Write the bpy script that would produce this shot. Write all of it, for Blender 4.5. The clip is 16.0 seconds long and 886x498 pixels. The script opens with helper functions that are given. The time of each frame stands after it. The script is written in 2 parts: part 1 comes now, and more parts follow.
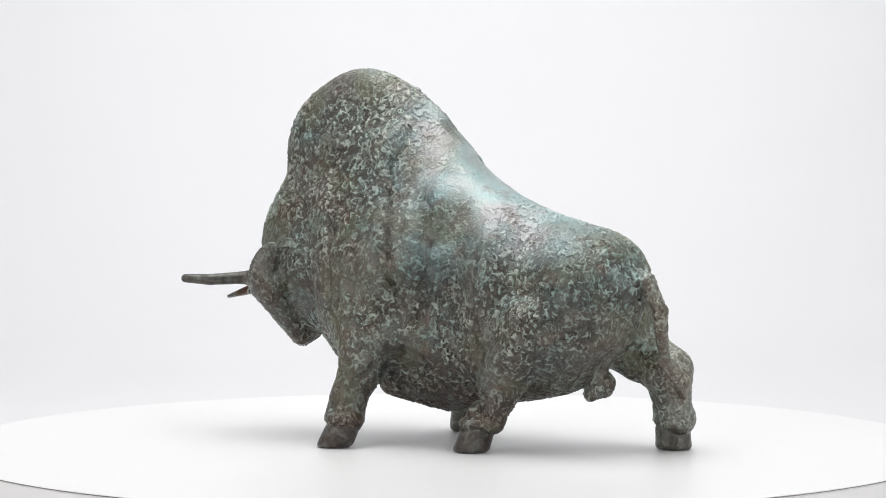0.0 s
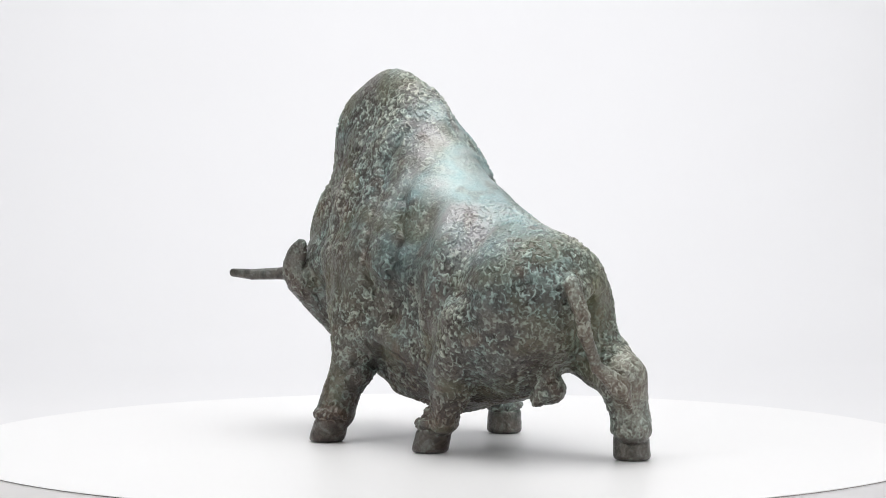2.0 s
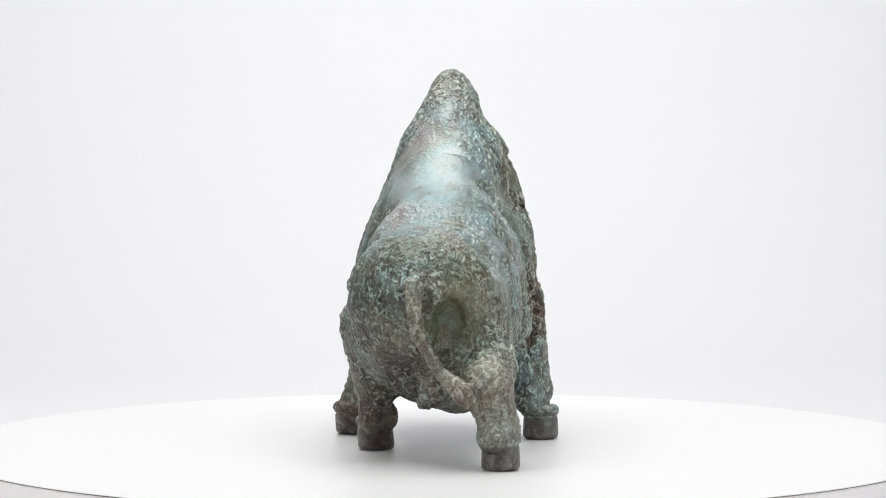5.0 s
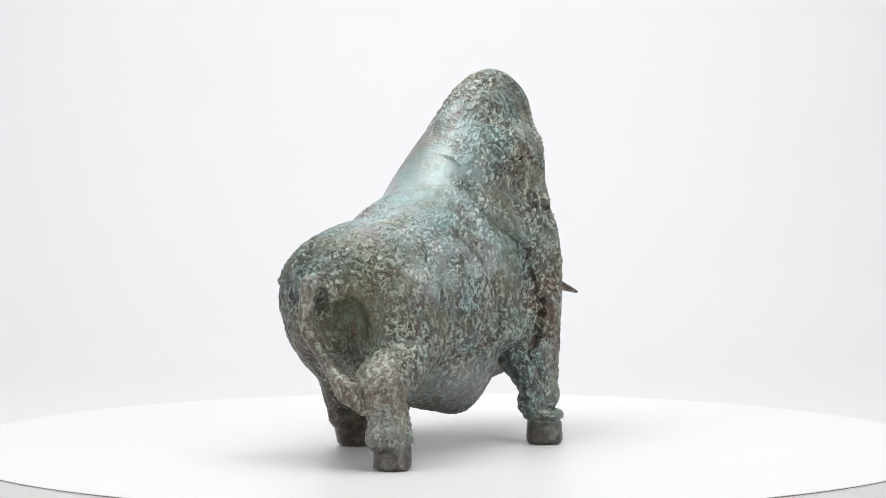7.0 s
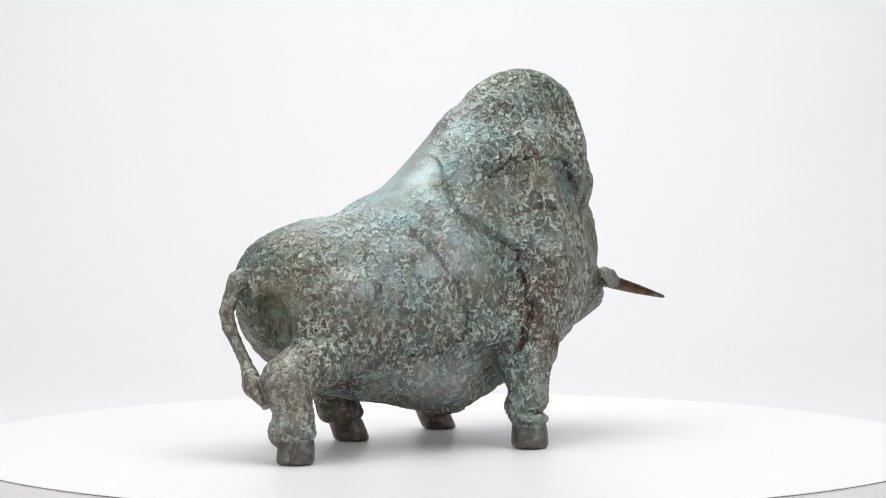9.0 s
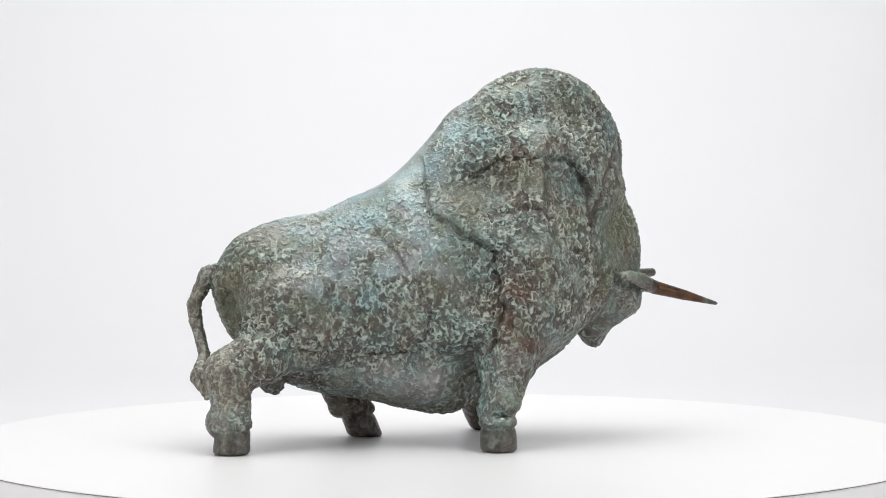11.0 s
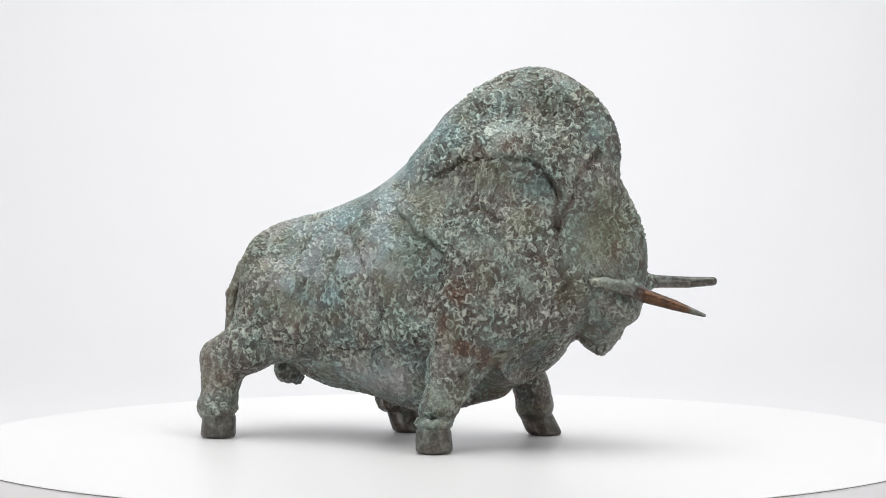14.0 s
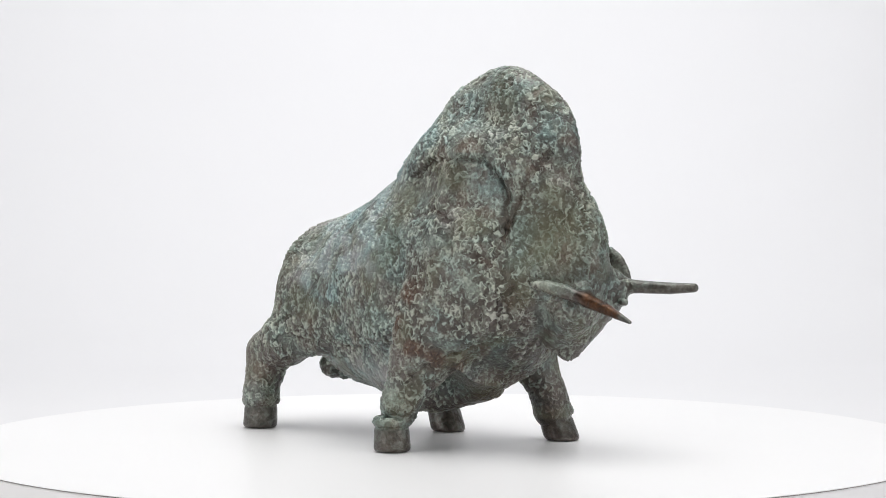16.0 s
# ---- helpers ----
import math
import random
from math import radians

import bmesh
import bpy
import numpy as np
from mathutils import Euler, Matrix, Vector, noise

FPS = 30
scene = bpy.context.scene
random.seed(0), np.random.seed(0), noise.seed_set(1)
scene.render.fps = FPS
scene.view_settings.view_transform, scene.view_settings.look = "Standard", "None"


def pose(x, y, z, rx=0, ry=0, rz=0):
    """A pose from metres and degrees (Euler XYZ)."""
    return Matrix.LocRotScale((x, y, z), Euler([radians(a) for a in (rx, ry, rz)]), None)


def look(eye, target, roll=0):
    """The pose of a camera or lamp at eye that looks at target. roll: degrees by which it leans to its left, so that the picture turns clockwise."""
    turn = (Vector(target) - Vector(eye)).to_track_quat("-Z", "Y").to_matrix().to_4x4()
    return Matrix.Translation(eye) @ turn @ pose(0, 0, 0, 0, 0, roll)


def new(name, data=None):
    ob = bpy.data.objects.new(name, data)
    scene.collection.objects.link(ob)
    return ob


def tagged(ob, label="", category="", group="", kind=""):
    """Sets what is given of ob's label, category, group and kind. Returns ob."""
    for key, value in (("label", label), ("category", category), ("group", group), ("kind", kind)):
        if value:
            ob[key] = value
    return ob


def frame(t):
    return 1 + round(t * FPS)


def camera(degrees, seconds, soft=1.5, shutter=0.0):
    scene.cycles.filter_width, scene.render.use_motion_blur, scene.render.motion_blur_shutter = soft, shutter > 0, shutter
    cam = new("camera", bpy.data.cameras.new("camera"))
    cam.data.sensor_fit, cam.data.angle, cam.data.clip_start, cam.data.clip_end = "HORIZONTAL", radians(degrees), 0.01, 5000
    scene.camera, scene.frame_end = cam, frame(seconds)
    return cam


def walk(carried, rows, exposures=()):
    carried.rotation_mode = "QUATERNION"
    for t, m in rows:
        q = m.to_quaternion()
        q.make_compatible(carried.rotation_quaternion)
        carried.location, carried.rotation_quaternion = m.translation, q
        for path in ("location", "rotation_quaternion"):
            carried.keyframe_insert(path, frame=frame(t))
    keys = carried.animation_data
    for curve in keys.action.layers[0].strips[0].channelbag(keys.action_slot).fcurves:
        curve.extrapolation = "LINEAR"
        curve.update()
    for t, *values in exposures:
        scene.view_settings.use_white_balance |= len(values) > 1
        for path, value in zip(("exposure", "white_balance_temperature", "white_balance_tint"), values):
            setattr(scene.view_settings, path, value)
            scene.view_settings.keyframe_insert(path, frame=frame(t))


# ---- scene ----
H = 0.0835                     # top of the turntable above the studio floor
cam = camera(18.04, 16.0, soft=0.7)
EYE = pose(-0.0014, -1.965, H + 0.2271, 87.355, 0, 0)
walk(cam, [(0, EYE), (16, EYE)])

# ---------------------------------------------------------------- light
world = bpy.data.worlds.new("studio_world")
world.use_nodes = True
world.node_tree.nodes["Background"].inputs["Color"].default_value = (0.95, 0.96, 1.0, 1)
world.node_tree.nodes["Background"].inputs["Strength"].default_value = 0.3
scene.world = world
scene.view_settings.exposure = -0.02


def softbox(name, eye, target, sx, sy, power, tint=(1, 1, 1)):
    lamp = bpy.data.lights.new(name, "AREA")
    lamp.shape, lamp.size, lamp.size_y, lamp.energy, lamp.color = "RECTANGLE", sx, sy, power, tint
    ob = new(name, lamp)
    ob.matrix_world = look(eye, target)
    return ob


softbox("overhead_softbox", (0.0, -0.15, H + 1.5), (0, 0, H), 1.5, 1.3, 18.5, (1.0, 0.99, 0.985))
softbox("left_softbox", (-1.6, -1.35, H + 0.7), (0, 0, H + 0.1), 1.0, 1.2, 11.5, (1.0, 0.99, 0.98))
softbox("right_softbox", (1.6, -1.35, H + 0.7), (0, 0, H + 0.1), 1.0, 1.2, 11.5, (0.98, 0.99, 1.0))
softbox("backdrop_light", (0.0, 1.1, H + 2.3), (0, 2.6, H + 1.3), 2.8, 0.7, 40, (0.98, 0.98, 1.0))


# ---------------------------------------------------------------- materials
def material(name):
    m = bpy.data.materials.new(name)
    m.use_nodes = True
    t = m.node_tree
    return m, t, t.nodes["Principled BSDF"]


def node(t, kind, **values):
    n = t.nodes.new(kind)
    for key, value in values.items():
        n.inputs[key.replace("_", " ")].default_value = value
    return n


def noise_node(t, scale, detail=4, rough=0.55, distort=0.0, vector=None):
    n = node(t, "ShaderNodeTexNoise", Scale=scale, Detail=detail, Roughness=rough, Distortion=distort)
    if vector is not None:
        t.links.new(vector, n.inputs["Vector"])
    return n.outputs["Fac"]


def ramp(t, fac, *stops):
    r = t.nodes.new("ShaderNodeValToRGB")
    while len(r.color_ramp.elements) < len(stops):
        r.color_ramp.elements.new(0.5)
    for e, (at, col) in zip(r.color_ramp.elements, stops):
        e.position, e.color = at, (*col, 1) if len(col) == 3 else col
    t.links.new(fac, r.inputs["Fac"])
    return r.outputs["Color"]


def mixed(t, fac, a, b, blend="MIX"):
    m = t.nodes.new("ShaderNodeMix")
    m.data_type, m.blend_type = "RGBA", blend
    for s, v in ((0, fac), (6, a), (7, b)):
        if isinstance(v, (int, float)):
            m.inputs[s].default_value = v
        elif isinstance(v, tuple):
            m.inputs[s].default_value = (*v, 1)
        else:
            t.links.new(v, m.inputs[s])
    return m.outputs[2]


def maths(t, op, a, b=0.0, c=0.0):
    m = t.nodes.new("ShaderNodeMath")
    m.operation = op
    m.use_clamp = op in ("MULTIPLY_ADD",)
    for s, v in enumerate((a, b, c)):
        if isinstance(v, (int, float)):
            m.inputs[s].default_value = v
        else:
            t.links.new(v, m.inputs[s])
    return m.outputs[0]


def bump(t, height, strength, distance, onto):
    b = node(t, "ShaderNodeBump", Strength=strength, Distance=distance)
    t.links.new(height, b.inputs["Height"])
    t.links.new(b.outputs["Normal"], onto.inputs["Normal"])


def matte_white(name, colour, rough, spots=0.02, scale=9.0):
    m, t, p = material(name)
    xyz = t.nodes.new("ShaderNodeTexCoord").outputs["Object"]
    broad = noise_node(t, scale, 3, vector=xyz)
    dark = tuple(c * (1 - spots) for c in colour)
    t.links.new(ramp(t, broad, (0.35, dark), (0.65, colour)), p.inputs["Base Color"])
    p.inputs["Roughness"].default_value = rough
    bump(t, noise_node(t, 900, 2, vector=xyz), 0.05, 0.0005, p)
    return m


def bronze_material():
    m, t, p = material("patinated_bronze")
    xyz = t.nodes.new("ShaderNodeTexCoord").outputs["Object"]

    def mask(name):
        a = t.nodes.new("ShaderNodeAttribute")
        a.attribute_name = name
        return a.outputs["Fac"]
    fine = noise_node(t, 700, 4, 0.6, 0.4, xyz)
    mid = noise_node(t, 150, 4, 0.6, 0.8, xyz)
    broad = noise_node(t, 24, 4, 0.6, 0.4, xyz)
    # relief: bare brown metal in the hollows, pale verdigris on the raised crust; light and shade painted in
    level = maths(t, "ADD", mask("relief_tone"), maths(t, "MULTIPLY", maths(t, "SUBTRACT", fine, 0.5), 0.22))
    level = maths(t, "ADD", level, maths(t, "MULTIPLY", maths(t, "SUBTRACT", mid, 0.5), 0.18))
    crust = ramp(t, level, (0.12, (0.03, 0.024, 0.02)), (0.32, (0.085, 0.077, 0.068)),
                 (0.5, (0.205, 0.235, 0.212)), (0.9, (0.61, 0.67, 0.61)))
    hue = ramp(t, broad, (0.34, (1.1, 0.95, 0.92)), (0.44, (1.04, 0.98, 0.88)), (0.53, (0.97, 1.0, 0.95)), (0.64, (0.84, 1.0, 1.02)))
    col = mixed(t, 0.9, crust, hue, "MULTIPLY")
    green = ramp(t, level, (0.1, (0.035, 0.06, 0.06)), (0.5, (0.11, 0.21, 0.20)), (0.9, (0.40, 0.58, 0.54)))
    col = mixed(t, maths(t, "MULTIPLY", mask("teal"), 0.6), col, green)
    # pale blue patina, with the overhead sheen of the back painted in
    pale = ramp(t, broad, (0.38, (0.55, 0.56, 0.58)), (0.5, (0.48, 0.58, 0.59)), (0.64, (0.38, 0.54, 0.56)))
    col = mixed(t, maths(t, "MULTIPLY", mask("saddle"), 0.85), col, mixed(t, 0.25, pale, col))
    # olive patina tint, which also carries the painted shade of the tail hollow
    olive_shade = mixed(t, 0.6, col, (0.13, 0.13, 0.055))
    col = mixed(t, mask("olive_shade"), col, olive_shade)
    rust = ramp(t, level, (0.15, (0.04, 0.02, 0.012)), (0.42, (0.105, 0.055, 0.032)), (0.58, (0.22, 0.19, 0.15)), (0.85, (0.5, 0.53, 0.46)))
    col = mixed(t, mask("rust"), col, rust)
    dark = ramp(t, mid, (0.34, (0.02, 0.015, 0.013)), (0.5, (0.055, 0.04, 0.034)), (0.68, (0.13, 0.135, 0.12)))
    col = mixed(t, mask("bare"), col, dark)
    horn = ramp(t, mid, (0.3, (0.03, 0.017, 0.01)), (0.55, (0.085, 0.038, 0.017)), (0.8, (0.13, 0.06, 0.026)))
    col = mixed(t, mask("polish"), col, horn)
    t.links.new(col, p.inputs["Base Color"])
    t.links.new(ramp(t, level, (0.1, (0.28,) * 3), (0.9, (0.38,) * 3)), p.inputs["Roughness"])
    t.links.new(maths(t, "MULTIPLY_ADD", maths(t, "ADD", mask("bare"), mask("polish")), 0.3, 0.3), p.inputs["Metallic"])
    p.inputs["Specular IOR Level"].default_value = 0.55
    bump(t, maths(t, "ADD", fine, mid), 0.6, 0.0007, p)
    p.inputs["Coat Weight"].default_value = 0.3
    p.inputs["Coat Roughness"].default_value = 0.18
    return m


M_BACKDROP = matte_white("white_paper_sweep", (0.83, 0.83, 0.84), 0.9, 0.015, 1.2)
M_WALL = matte_white("white_studio_paint", (0.8, 0.8, 0.8), 0.9, 0.02, 1.0)
M_BOARD = matte_white("white_laminate", (0.885, 0.885, 0.885), 0.42, 0.01, 5.0)
M_EDGE = matte_white("dark_board_edge", (0.4, 0.35, 0.34), 0.6, 0.5, 5.0)
M_DRUM = matte_white("pale_grey_drum_paint", (0.9, 0.885, 0.885), 0.5, 0.03, 6.0)
M_BRONZE = bronze_material()


# ---------------------------------------------------------------- helpers for meshes
def part(name, bm, mat, parent=None, label=""):
    me = bpy.data.meshes.new(name)
    bm.normal_update()
    bm.to_mesh(me)
    bm.free()
    me.materials.append(mat)
    ob = new(name, me)
    if parent:
        ob.parent = parent
    return tagged(ob, label)


def ring_solid(profile, steps=160):
    """A turned solid from (radius, height) pairs, bottom to top."""
    bm = bmesh.new()
    rings = []
    for r, z in profile:
        rings.append([bm.verts.new((r * math.cos(a), r * math.sin(a), z))
                      for a in (2 * math.pi * i / steps for i in range(steps))])
    for lo, hi in zip(rings, rings[1:]):
        for i in range(steps):
            f = bm.faces.new((lo[i], lo[(i + 1) % steps], hi[(i + 1) % steps], hi[i]))
            f.smooth = True
    bm.faces.new(list(reversed(rings[0])))
    bm.faces.new(rings[-1])
    for e in bm.edges:
        if e.is_manifold and e.calc_face_angle(0) > 0.6:
            e.smooth = False
    return bm


# ---------------------------------------------------------------- the studio
def box(x0, x1, y0, y1, z0, z1):
    bm = bmesh.new()
    bmesh.ops.create_cube(bm, size=1)
    for v in bm.verts:
        v.co = (x0 + (v.co.x + 0.5) * (x1 - x0), y0 + (v.co.y + 0.5) * (y1 - y0), z0 + (v.co.z + 0.5) * (z1 - z0))
    return bm


def sweep(width, front, back, radius, top, thick):
    """A paper sweep: flat floor, quarter bend, upright wall."""
    path = [(front, 0.0)]
    for i in range(25):
        a = math.pi / 2 * i / 24
        path.append((back - radius + radius * math.sin(a), radius - radius * math.cos(a)))
    path.append((back, top))
    bm = bmesh.new()
    rows = []
    for k, (y, z) in enumerate(path):
        y2, z2 = path[min(k + 1, len(path) - 1)]
        y1, z1 = path[max(k - 1, 0)]
        n = Vector((0, z2 - z1, -(y2 - y1))).normalized() * thick
        rows.append([bm.verts.new((-width / 2, y, z)), bm.verts.new((width / 2, y, z)),
                     bm.verts.new((width / 2, y + n.y, z + n.z)), bm.verts.new((-width / 2, y + n.y, z + n.z))])
    for a, b in zip(rows, rows[1:]):
        for i in range(4):
            bm.faces.new((a[i], a[(i + 1) % 4], b[(i + 1) % 4], b[i])).smooth = i in (0, 2)
    bm.faces.new(rows[0])
    bm.faces.new(list(reversed(rows[-1])))
    bmesh.ops.recalc_face_normals(bm, faces=bm.faces[:])
    return bm


def build_studio():
    tagged(part("backdrop", sweep(5.6, -3.2, 2.6, 1.1, 3.0, 0.02), M_BACKDROP),
           "seamless white paper backdrop curving up from floor", "backdrop", kind="structure")
    tagged(part("wall_left", box(-3.0, -2.9, -3.3, 2.8, -0.03, 3.1), M_WALL), "plain white studio wall", "wall", kind="structure")
    tagged(part("wall_right", box(2.9, 3.0, -3.3, 2.8, -0.03, 3.1), M_WALL), "plain white studio wall", "wall", kind="structure")
    tagged(part("wall_front", box(-2.9, 2.9, -3.4, -3.3, -0.03, 3.1), M_WALL), "plain white studio wall", "wall", kind="structure")
    tagged(part("ceiling", box(-3.0, 3.0, -3.4, 2.8, 3.1, 3.2), M_WALL), "plain white studio ceiling", "ceiling", kind="structure")


def build_turntable():
    table = new("turntable")
    tagged(table, "round white display turntable with a thin dark edge line", "turntable")
    part("drum", ring_solid([(0.340, 0.0), (0.3496, 0.003), (0.3498, H - 0.0024), (0.3490, H - 0.0012)]), M_DRUM, table,
         "pale grey drum below the board")
    part("board_edge", ring_solid([(0.3484, H - 0.0012), (0.3484, H - 0.0006)]), M_EDGE, table, "dark shadow-gap edge strip")
    part("board", ring_solid([(0.3492, H - 0.0006), (0.3496, H - 0.0004), (0.3492, H)]), M_BOARD, table,
         "white laminate top board")
    return table


# ---------------------------------------------------------------- the bull statue, shaped as a distance field in millimetres
def smin(a, b, k):
    h = np.clip(0.5 + 0.5 * (b - a) / k, 0, 1)
    return b + (a - b) * h - k * h * (1 - h)


def cone(x, y, z, a, b, ra, rb):
    """A limb from a to b, its radius running from ra to rb."""
    ax, ay, az = a
    dx, dy, dz = b[0] - ax, b[1] - ay, b[2] - az
    h = np.clip(((x - ax) * dx + (y - ay) * dy + (z - az) * dz) / (dx * dx + dy * dy + dz * dz), 0, 1)
    return np.sqrt((x - ax - h * dx) ** 2 + (y - ay - h * dy) ** 2 + (z - az - h * dz) ** 2) - (ra + (rb - ra) * h)


def blob(x, y, z, c, r, turn=0.0, tilt=0.0):
    """An ellipsoid, turned about z and then tilted nose down, in degrees."""
    s, k = math.sin(radians(turn)), math.cos(radians(turn))
    u, v, w = (x - c[0]) * k + (y - c[1]) * s, -(x - c[0]) * s + (y - c[1]) * k, z - c[2]
    s, k = math.sin(radians(tilt)), math.cos(radians(tilt))
    u, w = u * k - w * s, u * s + w * k
    q = np.sqrt((u / r[0]) ** 2 + (v / r[1]) ** 2 + (w / r[2]) ** 2)
    g = np.sqrt((u / r[0] ** 2) ** 2 + (v / r[1] ** 2) ** 2 + (w / r[2] ** 2) ** 2)
    return q * (q - 1) / np.maximum(g, 1e-4)


def along(s, stations, column):
    """A smooth curve through one column of the stations."""
    at = np.array([r[0] for r in stations], float)
    v = np.array([r[column] for r in stations], float)
    m = np.gradient(v, at)
    i = np.clip(np.searchsorted(at, s) - 1, 0, len(at) - 2)
    h = at[i + 1] - at[i]
    u = np.clip((s - at[i]) / h, 0, 1)
    return ((1 + 2 * u) * (1 - u) ** 2 * v[i] + u * (1 - u) ** 2 * h * m[i]
            + u * u * (3 - 2 * u) * v[i + 1] + u * u * (u - 1) * h * m[i + 1])


# barrel and rump: x, back height, belly height, half width, sideways shift
BARREL = [[-166, 119.2, 116.7, 8.4, 1.6],
          [-162, 123.4, 101.1, 19.2, 3],
          [-153, 139.2, 79.9, 31.5, 1.8],
          [-138, 149.9, 68.1, 48, 1.2],
          [-114, 158.2, 45, 48, 3.9],
          [-90, 162.3, 36.6, 45.4, -3.7],
          [-60, 175.2, 31.8, 55, 0.5],
          [-30, 182.3, 26.7, 45, -10.2],
          [0, 192.7, 22.2, 41.7, -7.4],
          [30, 241.6, 34, 32.6, 3.3],
          [60, 220.1, 44.6, 49.5, -6.7]]
# chest and hump: height, rear x, front x, half width, sideways shift
HUMP = [[40, -33.3, 39.9, 19.1, 11.9],
          [56, -61.3, 75.8, 31, 12.4],
          [75, -45.4, 93.8, 58.2, 1.2],
          [100, -51.8, 119.9, 54.4, -0.6],
          [125, -57.2, 133, 59, 4.9],
          [150, -44.2, 119.3, 54.5, 3.8],
          [179, -40.9, 129.6, 40.5, 5.2],
          [200, -24.2, 119.2, 36.3, -0],
          [214, -11.5, 117, 30.8, -0.3],
          [232, 2.5, 107, 16.7, -0.2],
          [246, 15.9, 102.1, 12.8, -4.5]]
# swelling masses: centre, half sizes
MASS = {"right_shoulder": [46, -36.7, 114.2, 40.5, 20.5, 56.5],
        "left_shoulder": [36.8, 42, 108.3, 40.1, 25.7, 47.6],
        "left_thigh": [-106.5, 25.9, 95.7, 41.5, 18.4, 41.1],
        "right_thigh": [-109.6, -42.1, 88.6, 38.7, 13.4, 33.7],
        "neck": [106, 19.2, 130.9, 39.5, 24.7, 54.2],
        "crest": [91.7, 10.6, 203.3, 37.8, 18.6, 44.8],
        "dome": [67.6, 2.7, 233.6, 41.8, 17.6, 30.3],
        "hollow": [-160, -21, 88, 19, 14, 24],
        "cleft": [-163.2, 20.5, 90.5, 6.9, 9.4, 22],
        "jowl": [110, -27, 100, 12, 9, 13]}
# limbs: knots of x, y, z, radius
LIMB = {"front_left": [[35, 46.8, 91.8, 23.1], [31.3, 56.5, 53.6, 15.1], [37.2, 63.1, 34.8, 12.5], [37.7, 67.1, 21.6, 13.7]],
        "front_right": [[40.3, -42.2, 97.2, 25.3], [35.6, -47.1, 66.2, 22.4], [29.7, -60.8, 35.5, 12.9], [25.8, -59, 29.1, 13]],
        "rear_left": [[-100.1, 35.1, 89.2, 25.5], [-74.9, 37.7, 54.8, 17.6], [-69.7, 42.8, 21.6, 7.4], [-60.5, 38.9, 23.7, 12.8]],
        "rear_right": [[-109.8, -31.2, 87, 23.7], [-134, -43.9, 66.2, 18.4], [-156.8, -44.2, 55.2, 16.3], [-155.6, -52.5, 26.7, 12.4], [-160.8, -50.5, 22.1, 12.5]],
        "cheek_left": [[120.8, 46, 111.4, 15.4], [110.8, 23, 73.1, 8.1]],
        "cheek_right": [[126.2, 11.4, 101.1, 18.2], [107.9, 13.4, 79.2, 9.4]],
        "horn_right": [[139.2, 9.9, 113.3, 6.2], [152.5, 2.5, 107.6, 4.9], [174, 2.6, 102, 3.7], [197.2, 0.5, 95.8, 1.3]],
        "horn_left": [[126.1, 50.5, 114.7, 6.1], [138.2, 58, 114.2, 4.5], [153.8, 74.2, 113.2, 4.0], [169.5, 82, 114, 3.1]],
        "chin": [[117, 23, 80, 8.5], [112.4, 18.2, 68.3, 3.6]],
        "ear_right": [[121.5, -20, 118, 1.5], [130, -14.5, 116.6, 3.6], [140, -8, 113.4, 4.6], [148.5, -1.5, 109.8, 4.6]],
        "tail": [[-153.5, 2.9, 120.7, 8.9], [-167.4, 3.3, 118.2, 7], [-176.9, 0.6, 99.6, 4.7], [-175.9, -1.5, 88.3, 4.3], [-170.9, -14.5, 65.1, 4], [-174.3, -30.8, 51, 7.3], [-171.3, -39.9, 38.5, 2.6]],
        "pouch_left": [[-122.2, -6.8, 61.2, 8.2], [-121.7, -0.3, 40.4, 5.4]],
        "pouch_right": [[-117.7, -10.6, 58, 5.6], [-123.8, -9.8, 46.8, 9.9]]}
# hooves: centre x, y, slide of the toe
HOOF = {"front_left": [35.7, 71.4, 8.7], "front_right": [26, -65.8, 0.5], "rear_left": [-57.5, 42.2, 6.9], "rear_right": [-154.9, -53.1, -1]}


def barrel(x, y, z):
    s = np.clip(x, -166, 60)
    top, low, w, y0 = (along(s, BARREL, c) for c in (1, 2, 3, 4))
    h = (top - low) / 2
    q = np.sqrt(((y - y0) / w) ** 2 + ((z - (top + low) / 2) / h) ** 2)
    q = np.maximum(q, 0.05)
    slope = np.sqrt(((y - y0) / (q * w * w)) ** 2 + ((z - (top + low) / 2) / (q * h * h)) ** 2)
    return np.maximum((q - 1) / np.maximum(slope, 1e-3), np.maximum(-166 - x, x - 60))


def hump(x, y, z):
    s = np.clip(z, 40, 246)
    back, front, w, y0 = (along(s, HUMP, c) for c in (1, 2, 3, 4))
    a, w = np.maximum((front - back) / 2, 5), np.maximum(w, 4)
    u = (x - (front + back) / 2) / a
    lean = np.clip((x - 70) / 60, 0, 1) ** 2 * np.clip((185 - z) / 50, 0, 1) * 16      # the neck swings to its left
    v = (y - y0 - lean) / (w * (1 - 0.12 * np.clip(u, -1, 1)))
    q = (np.abs(u) ** 2.2 + np.abs(v) ** 2.2) ** (1 / 2.2)
    q = np.maximum(q, 0.05)
    slope = np.sqrt(((np.abs(u) / q) ** 1.2 / a) ** 2 + ((np.abs(v) / q) ** 1.2 / w) ** 2)
    d = (q - 1) / np.maximum(slope, 1e-3)
    return -smin(smin(-d, 246 - z, 20.0), z - 36, 10.0)


def mass(x, y, z, name, turn=0.0, tilt=0.0):
    m = MASS[name]
    return blob(x, y, z, m[:3], m[3:], turn, tilt)


def limb(x, y, z, name, blend=3.0):
    d = None
    for a, b in zip(LIMB[name], LIMB[name][1:]):
        c = cone(x, y, z, a[:3], b[:3], a[3], b[3])
        d = c if d is None else smin(d, c, blend)
    return d


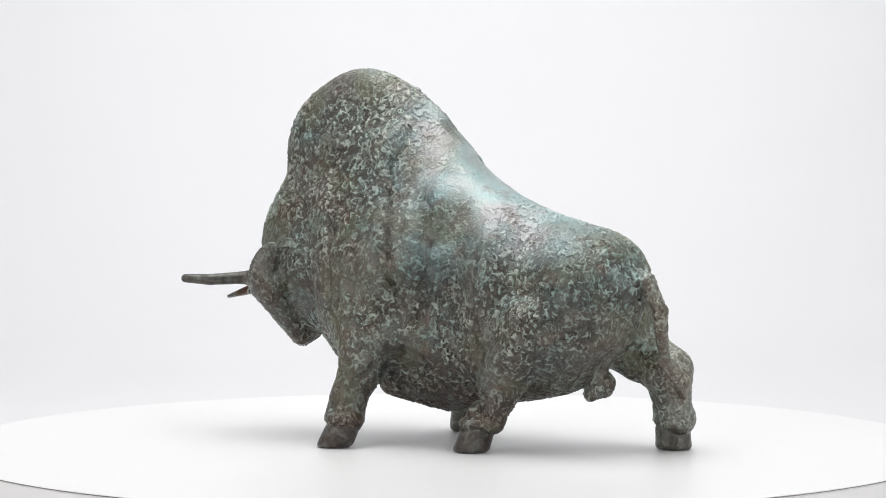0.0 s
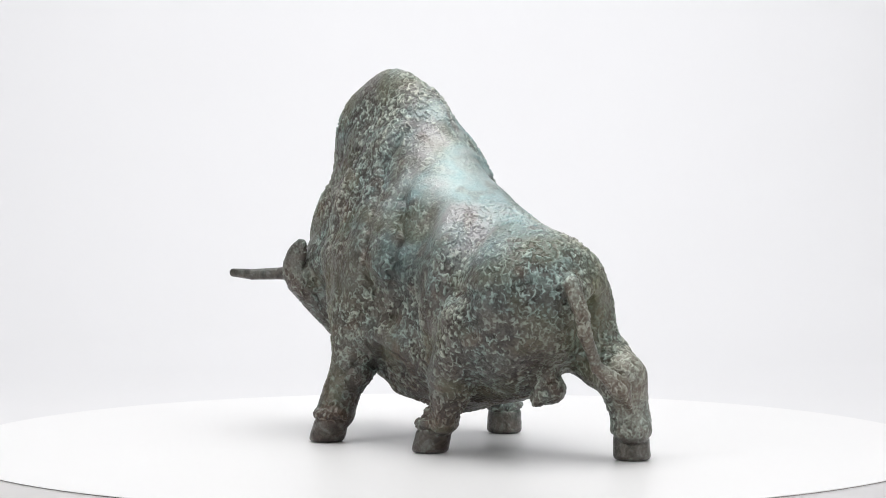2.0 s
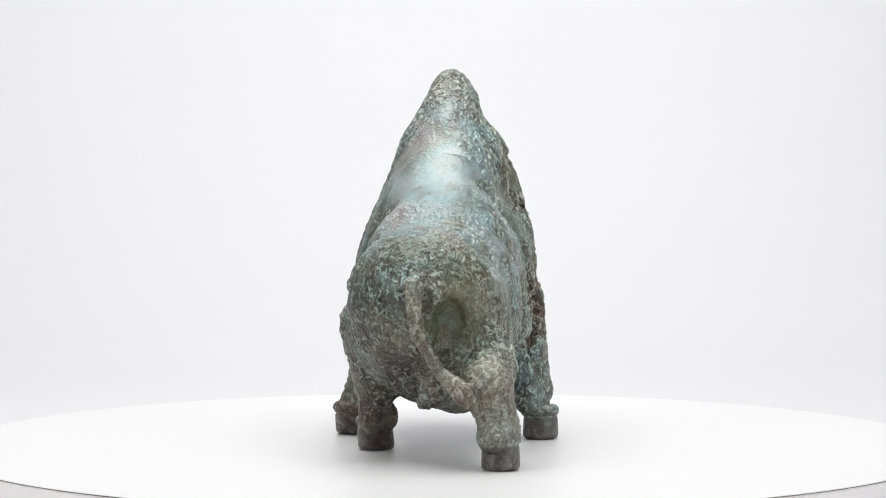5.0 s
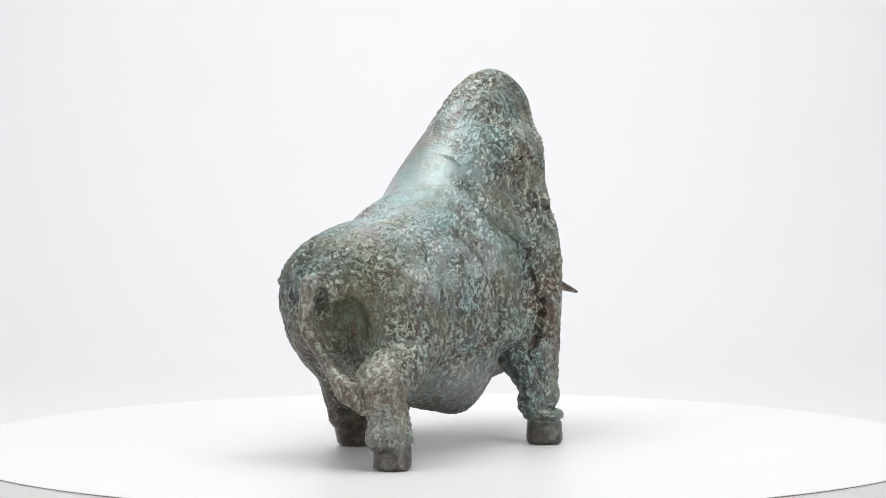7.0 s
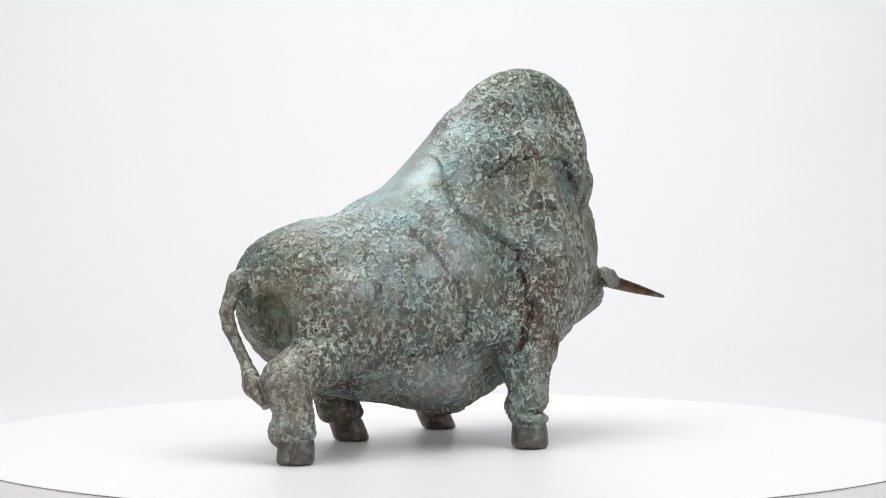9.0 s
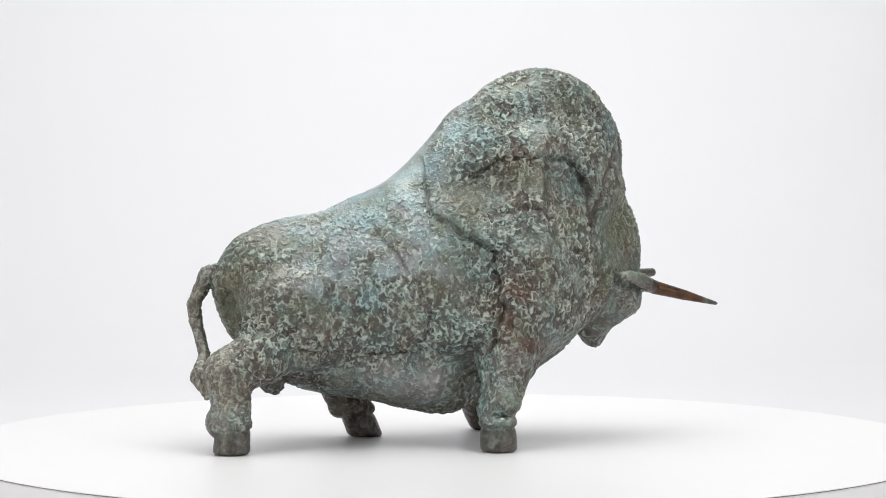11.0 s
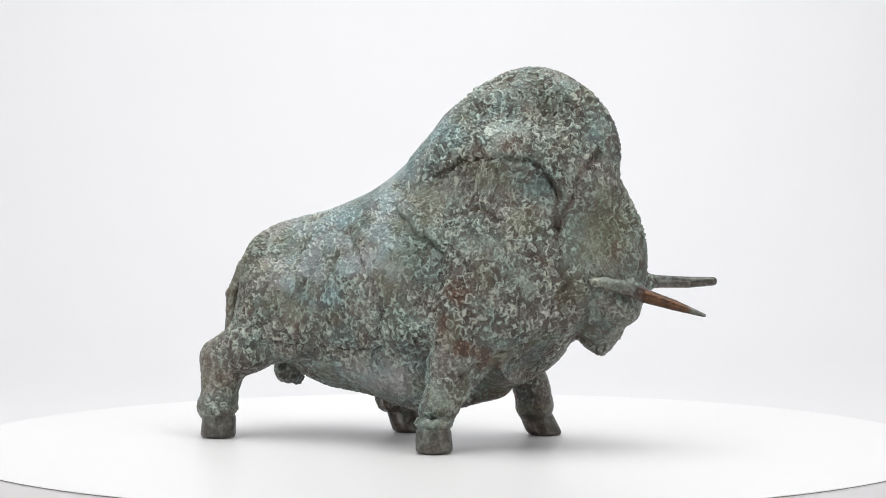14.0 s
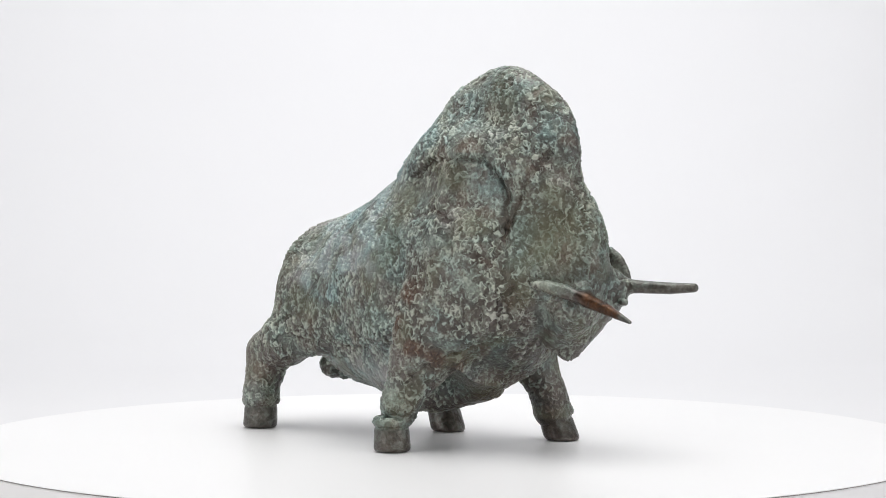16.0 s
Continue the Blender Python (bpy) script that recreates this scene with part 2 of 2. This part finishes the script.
def leg(x, y, z, name):
    """A leg with its pastern roll and a hoof that widens to the sole."""
    d = limb(x, y, z, name)
    hx, hy, toe = HOOF[name]
    roll = np.sqrt((np.sqrt((x - hx) ** 2 + (y - hy) ** 2) - 9.5) ** 2 + (z - 20.5) ** 2) - 3.7
    d = smin(d, roll, 2.5)
    sx = hx + toe * (1 - np.clip(z, 0, 17) / 17)
    r = np.sqrt((x - sx) ** 2 + (y - hy) ** 2)
    shell = -smin(12.9 - 0.05 * z - r, np.minimum(z - 0.2, 18 - z), 4.0)
    return np.minimum(d, shell)


def bull_body(x, y, z):
    d = smin(barrel(x, y, z), hump(x, y, z), 22.0)
    d = smin(d, mass(x, y, z, "right_shoulder"), 8)
    d = smin(d, mass(x, y, z, "left_shoulder"), 8)
    d = smin(d, mass(x, y, z, "left_thigh", 0, 12), 10)
    d = smin(d, mass(x, y, z, "right_thigh", 0, -20), 10)
    d = smin(d, mass(x, y, z, "neck"), 12)
    d = smin(d, mass(x, y, z, "crest"), 12)
    d = smin(d, mass(x, y, z, "dome"), 12)
    for name in ("hollow", "cleft", "jowl"):
        d = -smin(-d, mass(x, y, z, name), 8)
    for name in ("front_left", "front_right", "rear_left", "rear_right"):
        d = smin(d, leg(x, y, z, name), 7)
    head = smin(limb(x, y, z, "cheek_left"), limb(x, y, z, "cheek_right"), 9)
    head = smin(head, limb(x, y, z, "chin"), 4)
    head = smin(head, blob(x, y, z, (138, 46, 104), (3.2, 3.2, 2.4)), 2)
    d = smin(d, head, 6)
    d = smin(d, smin(limb(x, y, z, "horn_left", 0.5), limb(x, y, z, "horn_right", 0.5), 1), 4)
    ears = np.minimum(blob(x, y, z, (117, 58, 125), (8.5, 4, 17), 25, -28), limb(x, y, z, "ear_right", 1.5))
    d = smin(d, ears, 2.5)
    d = smin(d, limb(x, y, z, "tail", 1.5), 2.5)
    return smin(d, smin(limb(x, y, z, "pouch_left"), limb(x, y, z, "pouch_right"), 4), 4)


# folds: flank (-1 right, 1 left), knots of x, z on the skin, depth, half width, drop, a point (x, z) on the side that lies lower
CREASES = (
    (-1, ((12, 190), (22, 197), (31, 204), (56, 206), (83, 202), (93, 196), (99, 186)), 1.5, 2.2, 3.6, (60, 190)),
    (-1, ((99, 186), (103, 172), (104, 155), (105, 143), (108, 121)), 2.2, 2.8, 0.8, (95, 150)),
    (-1, ((124, 207), (120, 196), (115, 184), (109, 170), (104, 155)), 2.8, 2.4, 0.0, (0, 0)),
    (-1, ((-21, 192), (-19, 172), (-4, 157), (11, 151), (23, 140), (27, 120), (27, 93), (19, 74)), 1.4, 2.2, 4.2, (0, 120)),
    (-1, ((34, 168), (52, 170), (64, 167), (74, 157), (76, 146)), 0.9, 3.4, 1.6, (60, 150)),
    (-1, ((-110, 68), (-94, 67), (-66, 63), (-45, 64), (-23, 67)), 1.4, 2.0, 2.8, (-60, 50)),
    (-1, ((-54, 153), (-40, 136), (-32, 123), (-21, 104), (-23, 81)), 1.4, 2.6, 1.4, (-45, 110)),
    (-1, ((-80, 132), (-90, 110), (-112, 92), (-137, 77)), 1.2, 5.0, 1.4, (-80, 100)),
    (-1, ((-100, 112), (-122, 96), (-142, 84)), 0.9, 3.0, 0.0, (0, 0)),
    (-1, ((49, 52), (57, 58), (76, 69), (94, 77)), 2.8, 2.4, 1.6, (80, 60)),
    (-1, ((88, 140), (98, 132), (112, 128)), 1.8, 3.0, 0.0, (0, 0)),
    (-1, ((112, 118), (104, 108), (99, 92), (101, 80)), 2.4, 2.6, 0.0, (0, 0)),
    (-1, ((44, 116), (38, 96), (40, 74)), 0.8, 4.0, 0.8, (60, 90)),
    (-1, ((20, 76), (14, 62), (18, 50)), 1.8, 4.0, 1.0, (8, 62)),
    (1, ((14, 222), (20, 197), (14, 170), (8, 140), (1, 108)), 2.8, 3.6, 2.0, (-10, 150)),
    (1, ((-13, 181), (-23, 147), (-24, 116), (-16, 96)), 2.8, 5.0, 1.6, (-30, 130)),
    (1, ((20, 51), (6, 62), (-6, 67), (-16, 60), (-18, 52)), 2.2, 2.4, 1.8, (-4, 54)),
    (1, ((-74, 88), (-104, 90), (-132, 93), (-155, 104), (-170, 117)), 1.5, 1.8, 1.0, (-140, 85)),
    (1, ((-59, 140), (-64, 110), (-66, 79), (-58, 62)), 2.2, 5.0, 1.8, (-45, 100)),
    (1, ((-100, 118), (-128, 118), (-158, 124)), 1.3, 2.4, 2.4, (-130, 110)),
    (1, ((70, 205), (60, 160), (56, 100)), 2.4, 4.5, 1.0, (40, 150)),
    (1, ((108, 182), (92, 165), (84, 140), (82, 105)), 2.8, 3.5, 1.6, (100, 140)),
    (1, ((40, 200), (34, 160), (30, 110), (32, 80)), 1.2, 5.0, 0.0, (0, 0)),
)


def seat(p, side, line):
    """Lift knots of x, z on to the skin of one flank."""
    out = []
    for x, z in line:
        far = (p[:, 0] - x) ** 2 + (p[:, 2] - z) ** 2
        close = np.nonzero(far < max(9.0, float(far.min()) + 4.0))[0]
        out.append(p[close[np.argmax(p[close, 1] * side)]])
    return out


def crease(p, uneven, side, line, depth, width, drop, low):
    """Depth of a fold cut into the skin along its knots, and of the lower ground beside it."""
    q = p + np.stack([1.0 * np.sin(p[:, 2] * 0.31) + 0.3 * np.sin(p[:, 2] * 0.9), 0 * p[:, 0],
                      0.9 * np.sin(p[:, 0] * 0.37) + 0.3 * np.sin(p[:, 0] * 1.0)], 1)
    knots = seat(p, side, line)
    near, hand = np.full(len(p), 1e9), np.zeros(len(p))
    closest, mark = 1e9, 0.0
    for a, b in zip(knots, knots[1:]):
        e = b - a
        h = np.clip(((q - a) @ e) / (e @ e), 0, 1)
        d = ((q - a - h[:, None] * e) ** 2).sum(1)
        turn = e[2] * (q[:, 0] - a[0]) - e[0] * (q[:, 2] - a[2])
        hand = np.where(d < near, turn / math.hypot(e[0], e[2]), hand)
        near = np.minimum(near, d)
        u = min(max(((low[0] - a[0]) * e[0] + (low[1] - a[2]) * e[2]) / (e[0] ** 2 + e[2] ** 2), 0), 1)
        gap = (low[0] - a[0] - u * e[0]) ** 2 + (low[1] - a[2] - u * e[2]) ** 2
        if gap < closest:
            closest, mark = gap, e[2] * (low[0] - a[0]) - e[0] * (low[1] - a[2])
    slope = step(-1.3, 1.3, hand * (1 if mark > 0 else -1))
    facing = step(-14, 0, p[:, 1] * side)
    return (depth * uneven * np.exp(-near / width ** 2) + drop * slope * np.exp(-near / 15.0 ** 2)) * facing


TABLE = np.random.RandomState(7).permutation(512).astype(np.int32)
SLOPES = np.random.RandomState(8).normal(size=(512, 3)).astype(np.float32)
SLOPES /= np.linalg.norm(SLOPES, axis=1)[:, None]


def lattice_noise(p, size, seed=0):
    """Smooth noise of about -0.6 to 0.6 with lumps of the given size."""
    q = p / size + 31.7 * (seed + 1)
    c = np.floor(q).astype(np.int32)
    f = (q - c).astype(np.float32)
    w = f * f * f * (f * (f * 6 - 15) + 10)
    out = np.zeros(len(p), np.float32)
    for i in (0, 1):
        for j in (0, 1):
            for k in (0, 1):
                n = TABLE[(TABLE[(TABLE[(c[:, 0] + i) & 511] + c[:, 1] + j) & 511] + c[:, 2] + k) & 511]
                g = ((f - np.array((i, j, k), np.float32)) * SLOPES[n]).sum(1)
                out += g * np.abs(1 - i - w[:, 0]) * np.abs(1 - j - w[:, 1]) * np.abs(1 - k - w[:, 2])
    return out


def cell_noise(p, size, seed=0):
    """Distance to the nearest and to the second scattered seed, in cells, and a number of its own for the nearest."""
    q = p / size + 17.3 * (seed + 1)
    c = np.floor(q).astype(np.int32)
    near, second, own = np.full(len(p), 9, np.float32), np.full(len(p), 9, np.float32), np.zeros(len(p), np.float32)
    for i in (-1, 0, 1):
        for j in (-1, 0, 1):
            for k in (-1, 0, 1):
                n = TABLE[(TABLE[(TABLE[(c[:, 0] + i) & 511] + c[:, 1] + j) & 511] + c[:, 2] + k) & 511]
                at = c + (i, j, k) + 0.5 + 0.42 * SLOPES[n]
                d = np.sqrt(((q - at) ** 2).sum(1)).astype(np.float32)
                closer = d < near
                second = np.where(closer, near, np.minimum(second, d))
                own = np.where(closer, n / 512.0, own)
                near = np.minimum(near, d)
    return near, second, own


def step(lo, hi, v):
    u = np.clip((v - lo) / (hi - lo), 0, 1)
    return u * u * (3 - 2 * u)


def surface(field, low, high, cell):
    """Quads on the zero level of a field over a box: a coarse pass finds the band, a fine pass fills it."""
    n = [int(math.ceil((b - a) / cell / 4)) * 4 for a, b in zip(low, high)]
    ax = [np.float32(a) + np.float32(cell) * np.arange(k, dtype=np.float32) for a, k in zip(low, n)]
    g = np.meshgrid(*[a[::4] + 1.5 * cell for a in ax], indexing="ij")
    rough = field(*[v.ravel() for v in g]).reshape(g[0].shape).astype(np.float32)
    v = rough.repeat(4, 0).repeat(4, 1).repeat(4, 2)
    i, j, k = np.nonzero(np.abs(v) < 9.0)
    v[i, j, k] = field(ax[0][i], ax[1][j], ax[2][k])
    inside = v < 0
    count = np.zeros([m - 1 for m in n], np.int8)
    corners = [(a, b, c) for a in (0, 1) for b in (0, 1) for c in (0, 1)]
    for a, b, c in corners:
        count += inside[a:n[0] - 1 + a, b:n[1] - 1 + b, c:n[2] - 1 + c]
    cells = np.nonzero((count > 0) & (count < 8))
    index = np.full(count.shape, -1, np.int32)
    index[cells] = np.arange(len(cells[0]))
    val = {q: v[cells[0] + q[0], cells[1] + q[1], cells[2] + q[2]] for q in corners}
    total, hits = np.zeros((len(cells[0]), 3), np.float32), np.zeros(len(cells[0]), np.float32)
    for q in corners:
        for axis in range(3):
            if q[axis] == 0:
                r = tuple(1 if m == axis else q[m] for m in range(3))
                cut = (val[q] < 0) != (val[r] < 0)
                u = np.where(cut, val[q] / np.where(cut, val[q] - val[r], 1), 0)
                for m in range(3):
                    total[:, m] += cut * (u if m == axis else q[m])
                hits += cut
    points = (np.stack(cells, 1) + total / hits[:, None]) * cell + np.array(low)
    quads = []
    for axis in range(3):
        o, w = (axis + 1) % 3, (axis + 2) % 3
        here = [slice(1, -1)] * 3
        here[axis] = slice(0, -1)
        there = list(here)
        there[axis] = slice(1, None)
        a, b = inside[tuple(here)], inside[tuple(there)]
        for flip, sel in ((False, a & ~b), (True, b & ~a)):
            at = np.array(np.nonzero(sel))
            at[o] += 1
            at[w] += 1
            ring = []
            for du, dv in ((-1, -1), (0, -1), (0, 0), (-1, 0)):
                s = at.copy()
                s[o] += du
                s[w] += dv
                ring.append(index[s[0], s[1], s[2]])
            q = np.stack(ring, 1)
            quads.append(q[:, ::-1] if flip else q)
    quads = np.concatenate(quads)
    return points, quads[(quads >= 0).all(1)]


def vertex_normals(p, quads):
    n = np.cross(p[quads[:, 2]] - p[quads[:, 0]], p[quads[:, 3]] - p[quads[:, 1]])
    out = np.stack([np.bincount(quads.ravel(), np.repeat(n[:, c], 4), len(p)) for c in range(3)], 1)
    return out / np.maximum(np.linalg.norm(out, axis=1), 1e-9)[:, None]


def refine(quads, values):
    """Split every quad in four; the values at the corners are carried on to the new corners."""
    ring = np.stack([quads, np.roll(quads, -1, 1)], 2).reshape(-1, 2)
    ring.sort(axis=1)
    count = len(values)
    keys, back = np.unique(ring[:, 0].astype(np.int64) * count + ring[:, 1], return_inverse=True)
    a, b = keys // count, keys % count
    side = (back.reshape(-1, 4) + count).astype(np.int32)
    hub = (np.arange(len(quads)) + count + len(keys)).astype(np.int32)
    values = np.concatenate([values, (values[a] + values[b]) / 2, values[quads].mean(1)])
    four = [np.stack([quads[:, k], side[:, k], hub, side[:, k - 1]], 1) for k in range(4)]
    return np.concatenate(four), values


def build_bull():
    p, quads = surface(bull_body, (-190, -95, -1.5), (204, 100, 272), 0.85)
    n = plain = vertex_normals(p, quads)
    uneven = np.clip(0.95 + 1.2 * lattice_noise(p, 12, 50), 0.6, 1.35)
    cuts = [crease(p, uneven, *fold) for fold in CREASES]
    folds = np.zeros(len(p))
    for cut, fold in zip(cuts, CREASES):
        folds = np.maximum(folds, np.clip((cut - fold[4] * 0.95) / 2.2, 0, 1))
    p = p - n * sum(cuts)[:, None]
    n = vertex_normals(p, quads)
    x, y, z = p.T

    def spot(cx, cy, cz, r):
        return np.exp(-((x - cx) ** 2 + (y - cy) ** 2 + (z - cz) ** 2) / r ** 2)
    # regions of the casting
    horns = step(146, 151, x) * step(88, 92, z)
    horns = np.maximum(horns, step(126, 132, x) * step(51, 57, y) * step(104, 107, z))
    hooves = 1 - step(15.0, 17.5, z)
    blots, drift = lattice_noise(p, 16, 21), lattice_noise(p, 38, 3)
    # saddle: pale patina, plus the sheen of upward faces put into the colour
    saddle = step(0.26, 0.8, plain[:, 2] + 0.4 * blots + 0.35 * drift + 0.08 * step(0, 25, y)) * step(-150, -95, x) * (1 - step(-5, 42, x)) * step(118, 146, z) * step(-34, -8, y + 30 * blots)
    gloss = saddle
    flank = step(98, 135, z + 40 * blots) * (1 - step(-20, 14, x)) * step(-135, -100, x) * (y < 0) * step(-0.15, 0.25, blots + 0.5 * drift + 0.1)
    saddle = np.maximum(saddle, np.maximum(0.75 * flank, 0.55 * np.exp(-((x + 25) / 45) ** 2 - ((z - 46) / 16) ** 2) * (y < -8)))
    head = step(98, 112, x + 0.25 * (y - 20)) * (1 - step(118, 150, z))
    ear = spot(117, 58, 126, 13)
    rusted = np.exp(-((x - 46 + 0.3 * (z - 90)) / 17) ** 2 - ((z - 88) / 34) ** 2) * (y < -30)
    tail = 1 - step(-171, -164, x + 0.5 * np.clip(y + 20, -20, 0))
    ridge_band = step(225, 252, z) * step(-0.3, 0.2, y / 20 + blots)
    smooth = np.clip(horns + hooves * 0.8 + 0.9 * gloss * step(-80, -45, x) * (1 - step(-15, 15, x)) + 0.3 * head + 0.6 * ear + 0.25 * ridge_band + 0.55 * tail + 0.45 * folds + 0.6 * spot(-150, -20, 95, 22), 0, 0.95)
    strength = np.clip(0.85 + 1.2 * drift + 1.0 * blots, 0.32, 1.3) * (1 - smooth) * (0.75 + 0.25 * step(22, 60, z))
    strength = np.maximum(strength, 0.95 * rusted)
    legs = 1 - step(24, 66, z + 30 * blots)
    under = rusted * step(-0.3, 0.1, blots + 0.1)
    rust = np.clip(np.maximum(np.where(y > 0, 0.7, 0.3) * legs, 1.5 * under) * step(-0.25, 0.2, blots), 0, 1) * (1 - 0.5 * step(0, 1, (-60 - x) / 40))
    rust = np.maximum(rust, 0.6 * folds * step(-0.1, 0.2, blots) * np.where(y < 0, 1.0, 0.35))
    rust = np.maximum(rust, 0.4 * step(0.2, 0.34, lattice_noise(p, 17, 33)))
    rust = np.maximum(rust, 0.7 * spot(70, -36, 209, 12) * (z > 205))
    rust = np.maximum(rust, 0.5 * tail)
    rust = np.maximum(rust, 0.7 * spot(146, -4, 108, 8) + 0.4 * spot(131, -14, 112, 6))
    # olive patches, and shade painted into the hollow beside the tail
    olive_shade = np.clip(step(0.02, 0.35, lattice_noise(p, 30, 25) + 0.02 * (y > 0)) * 0.5 + 0.9 * spot(-152, -18, 92, 24) + 0.6 * spot(-150, -35, 135, 26) + 0.9 * spot(118, 5, 150, 28) + 0.25 * spot(30, 62, 110, 34), 0, 1)
    teal = np.clip(0.9 * spot(-30, 54, 132, 24) + 0.6 * spot(-120, 45, 128, 22) + 0.5 * spot(-40, -52, 120, 40) * step(0, 0.2, blots + 0.1)
                   + 0.45 * spot(-5, -52, 138, 18) + 0.4 * step(0.05, 0.3, lattice_noise(p, 24, 41)) * np.where(y > 0, 0.4, 1.0), 0, 1)
    polish = step(149, 155, x) * (1 - step(184, 190, x)) * (y < 25) * horns
    bare = np.clip(np.maximum(np.maximum(hooves, horns), 0.2 * head), 0, 1) * 0.8 + 0.45 * ear + 0.5 * spot(144, -5, 111, 8) * (y < 3)
    # light painted on upward faces, shade painted in the folds and tail hollow
    lit_tone = (0.12 * drift + 0.06 * smooth + 0.12 * plain[:, 2] - 0.05 * step(0, 40, y) + 0.03 * step(0, 30, -y) - 0.06 * legs * (y > 0)
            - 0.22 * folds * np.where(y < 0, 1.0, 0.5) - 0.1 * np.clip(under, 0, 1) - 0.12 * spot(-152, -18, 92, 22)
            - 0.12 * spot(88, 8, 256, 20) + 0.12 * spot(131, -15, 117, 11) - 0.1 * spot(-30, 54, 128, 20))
    lump = (1 - horns) * (1 - 0.3 * hooves) * (lattice_noise(p, 21, 5) + 0.5 * lattice_noise(p, 10, 6))
    kind = step(-0.2, 0.12, lattice_noise(p, 26, 15) - 0.1 * (y > 0))
    kind = np.maximum(kind, rusted)
    sparse = step(-0.05, 0.3, lattice_noise(p, 22, 16))
    still = step(1.5, 6.0, z)
    rows = np.stack([strength, still * lump, lit_tone, kind, sparse, still, saddle, teal, olive_shade, rust, bare, polish], 1)
    quads, rows = refine(quads, np.concatenate([p, n, rows], 1).astype(np.float32))
    p, n = rows[:, :3], rows[:, 3:6]
    strength, lump, lit_tone, kind, sparse, still, saddle, teal, olive_shade, rust, bare, polish = rows[:, 6:].T
    # crust: curled ridges, low plates with an upturned rim and scattered beads, mixed by region
    warp = np.stack([lattice_noise(p, 3.4, k) for k in (11, 12, 13)], 1)
    bent = p * np.array((1.0, 1.0, 0.85), np.float32) + warp * 2.6
    flow, keep = lattice_noise(bent, 4.2, 2), lattice_noise(bent, 3.6, 7)
    curl = (1 - step(0.06, 0.17, np.abs(flow - 0.05))) * step(-0.16, 0.1, keep - 0.06 * sparse)
    plate = step(-0.04, 0.05, flow)
    thin = (1 - step(0.05, 0.17, np.abs(lattice_noise(bent, 2.6, 4)))) * step(-0.1, 0.12, keep + 0.1 * sparse)
    near, second, own = cell_noise(bent, 2.5, 1)
    bead = (1 - step(0.2, 0.4, near)) * step(0.42, 0.6, own)
    grain = lattice_noise(p, 1.6, 9)
    ridge = np.maximum(np.maximum(curl, (0.45 + 0.3 * sparse) * thin), bead * (0.25 + 0.7 * kind))
    raised = np.maximum(ridge, 0.38 * plate)
    push = lump * 0.6 + still * strength * (raised * 1.4 - 0.5 + 0.3 * grain)
    p = p + n * push[:, None]
    amount = 0.22 + 0.78 * np.clip(strength, 0, 1)
    relief_tone = 0.5 + lit_tone + amount * (0.42 * ridge + 0.1 * plate * (1 - ridge) - 0.275) + 0.16 * grain
    me = bpy.data.meshes.new("bull_statue")
    me.vertices.add(len(p))
    me.vertices.foreach_set("co", (p * 0.001).astype(np.float32).ravel())
    me.loops.add(quads.size)
    me.loops.foreach_set("vertex_index", quads.astype(np.int32).ravel())
    me.polygons.add(len(quads))
    me.polygons.foreach_set("loop_start", np.arange(0, quads.size, 4, dtype=np.int32))
    me.polygons.foreach_set("use_smooth", np.ones(len(quads), bool))
    me.update(calc_edges=True)
    for name, values in (("relief_tone", relief_tone), ("saddle", saddle), ("teal", teal), ("olive_shade", olive_shade), ("rust", rust), ("bare", bare), ("polish", polish)):
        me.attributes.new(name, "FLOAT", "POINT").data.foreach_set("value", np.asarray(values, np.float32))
    me.materials.append(M_BRONZE)
    ob = new("bull_statue", me)
    return tagged(ob, "green patinated bronze bull statue standing on the turntable", "statue")


build_studio()
turntable = build_turntable()
bull = build_bull()


# ---------------------------------------------------------------- movement
def angle(t):
    return -0.19 - 12.0253 * t - 0.0406 * t * t + 0.0013 * t ** 3


def motions():
    times = [i * 0.5 for i in range(33)]
    walk(turntable, [(t, pose(0, 0, 0, 0, 0, angle(t))) for t in times])
    walk(bull, [(t, pose(0, 0, H, 0, 0, 145 + angle(t))) for t in times])


motions()
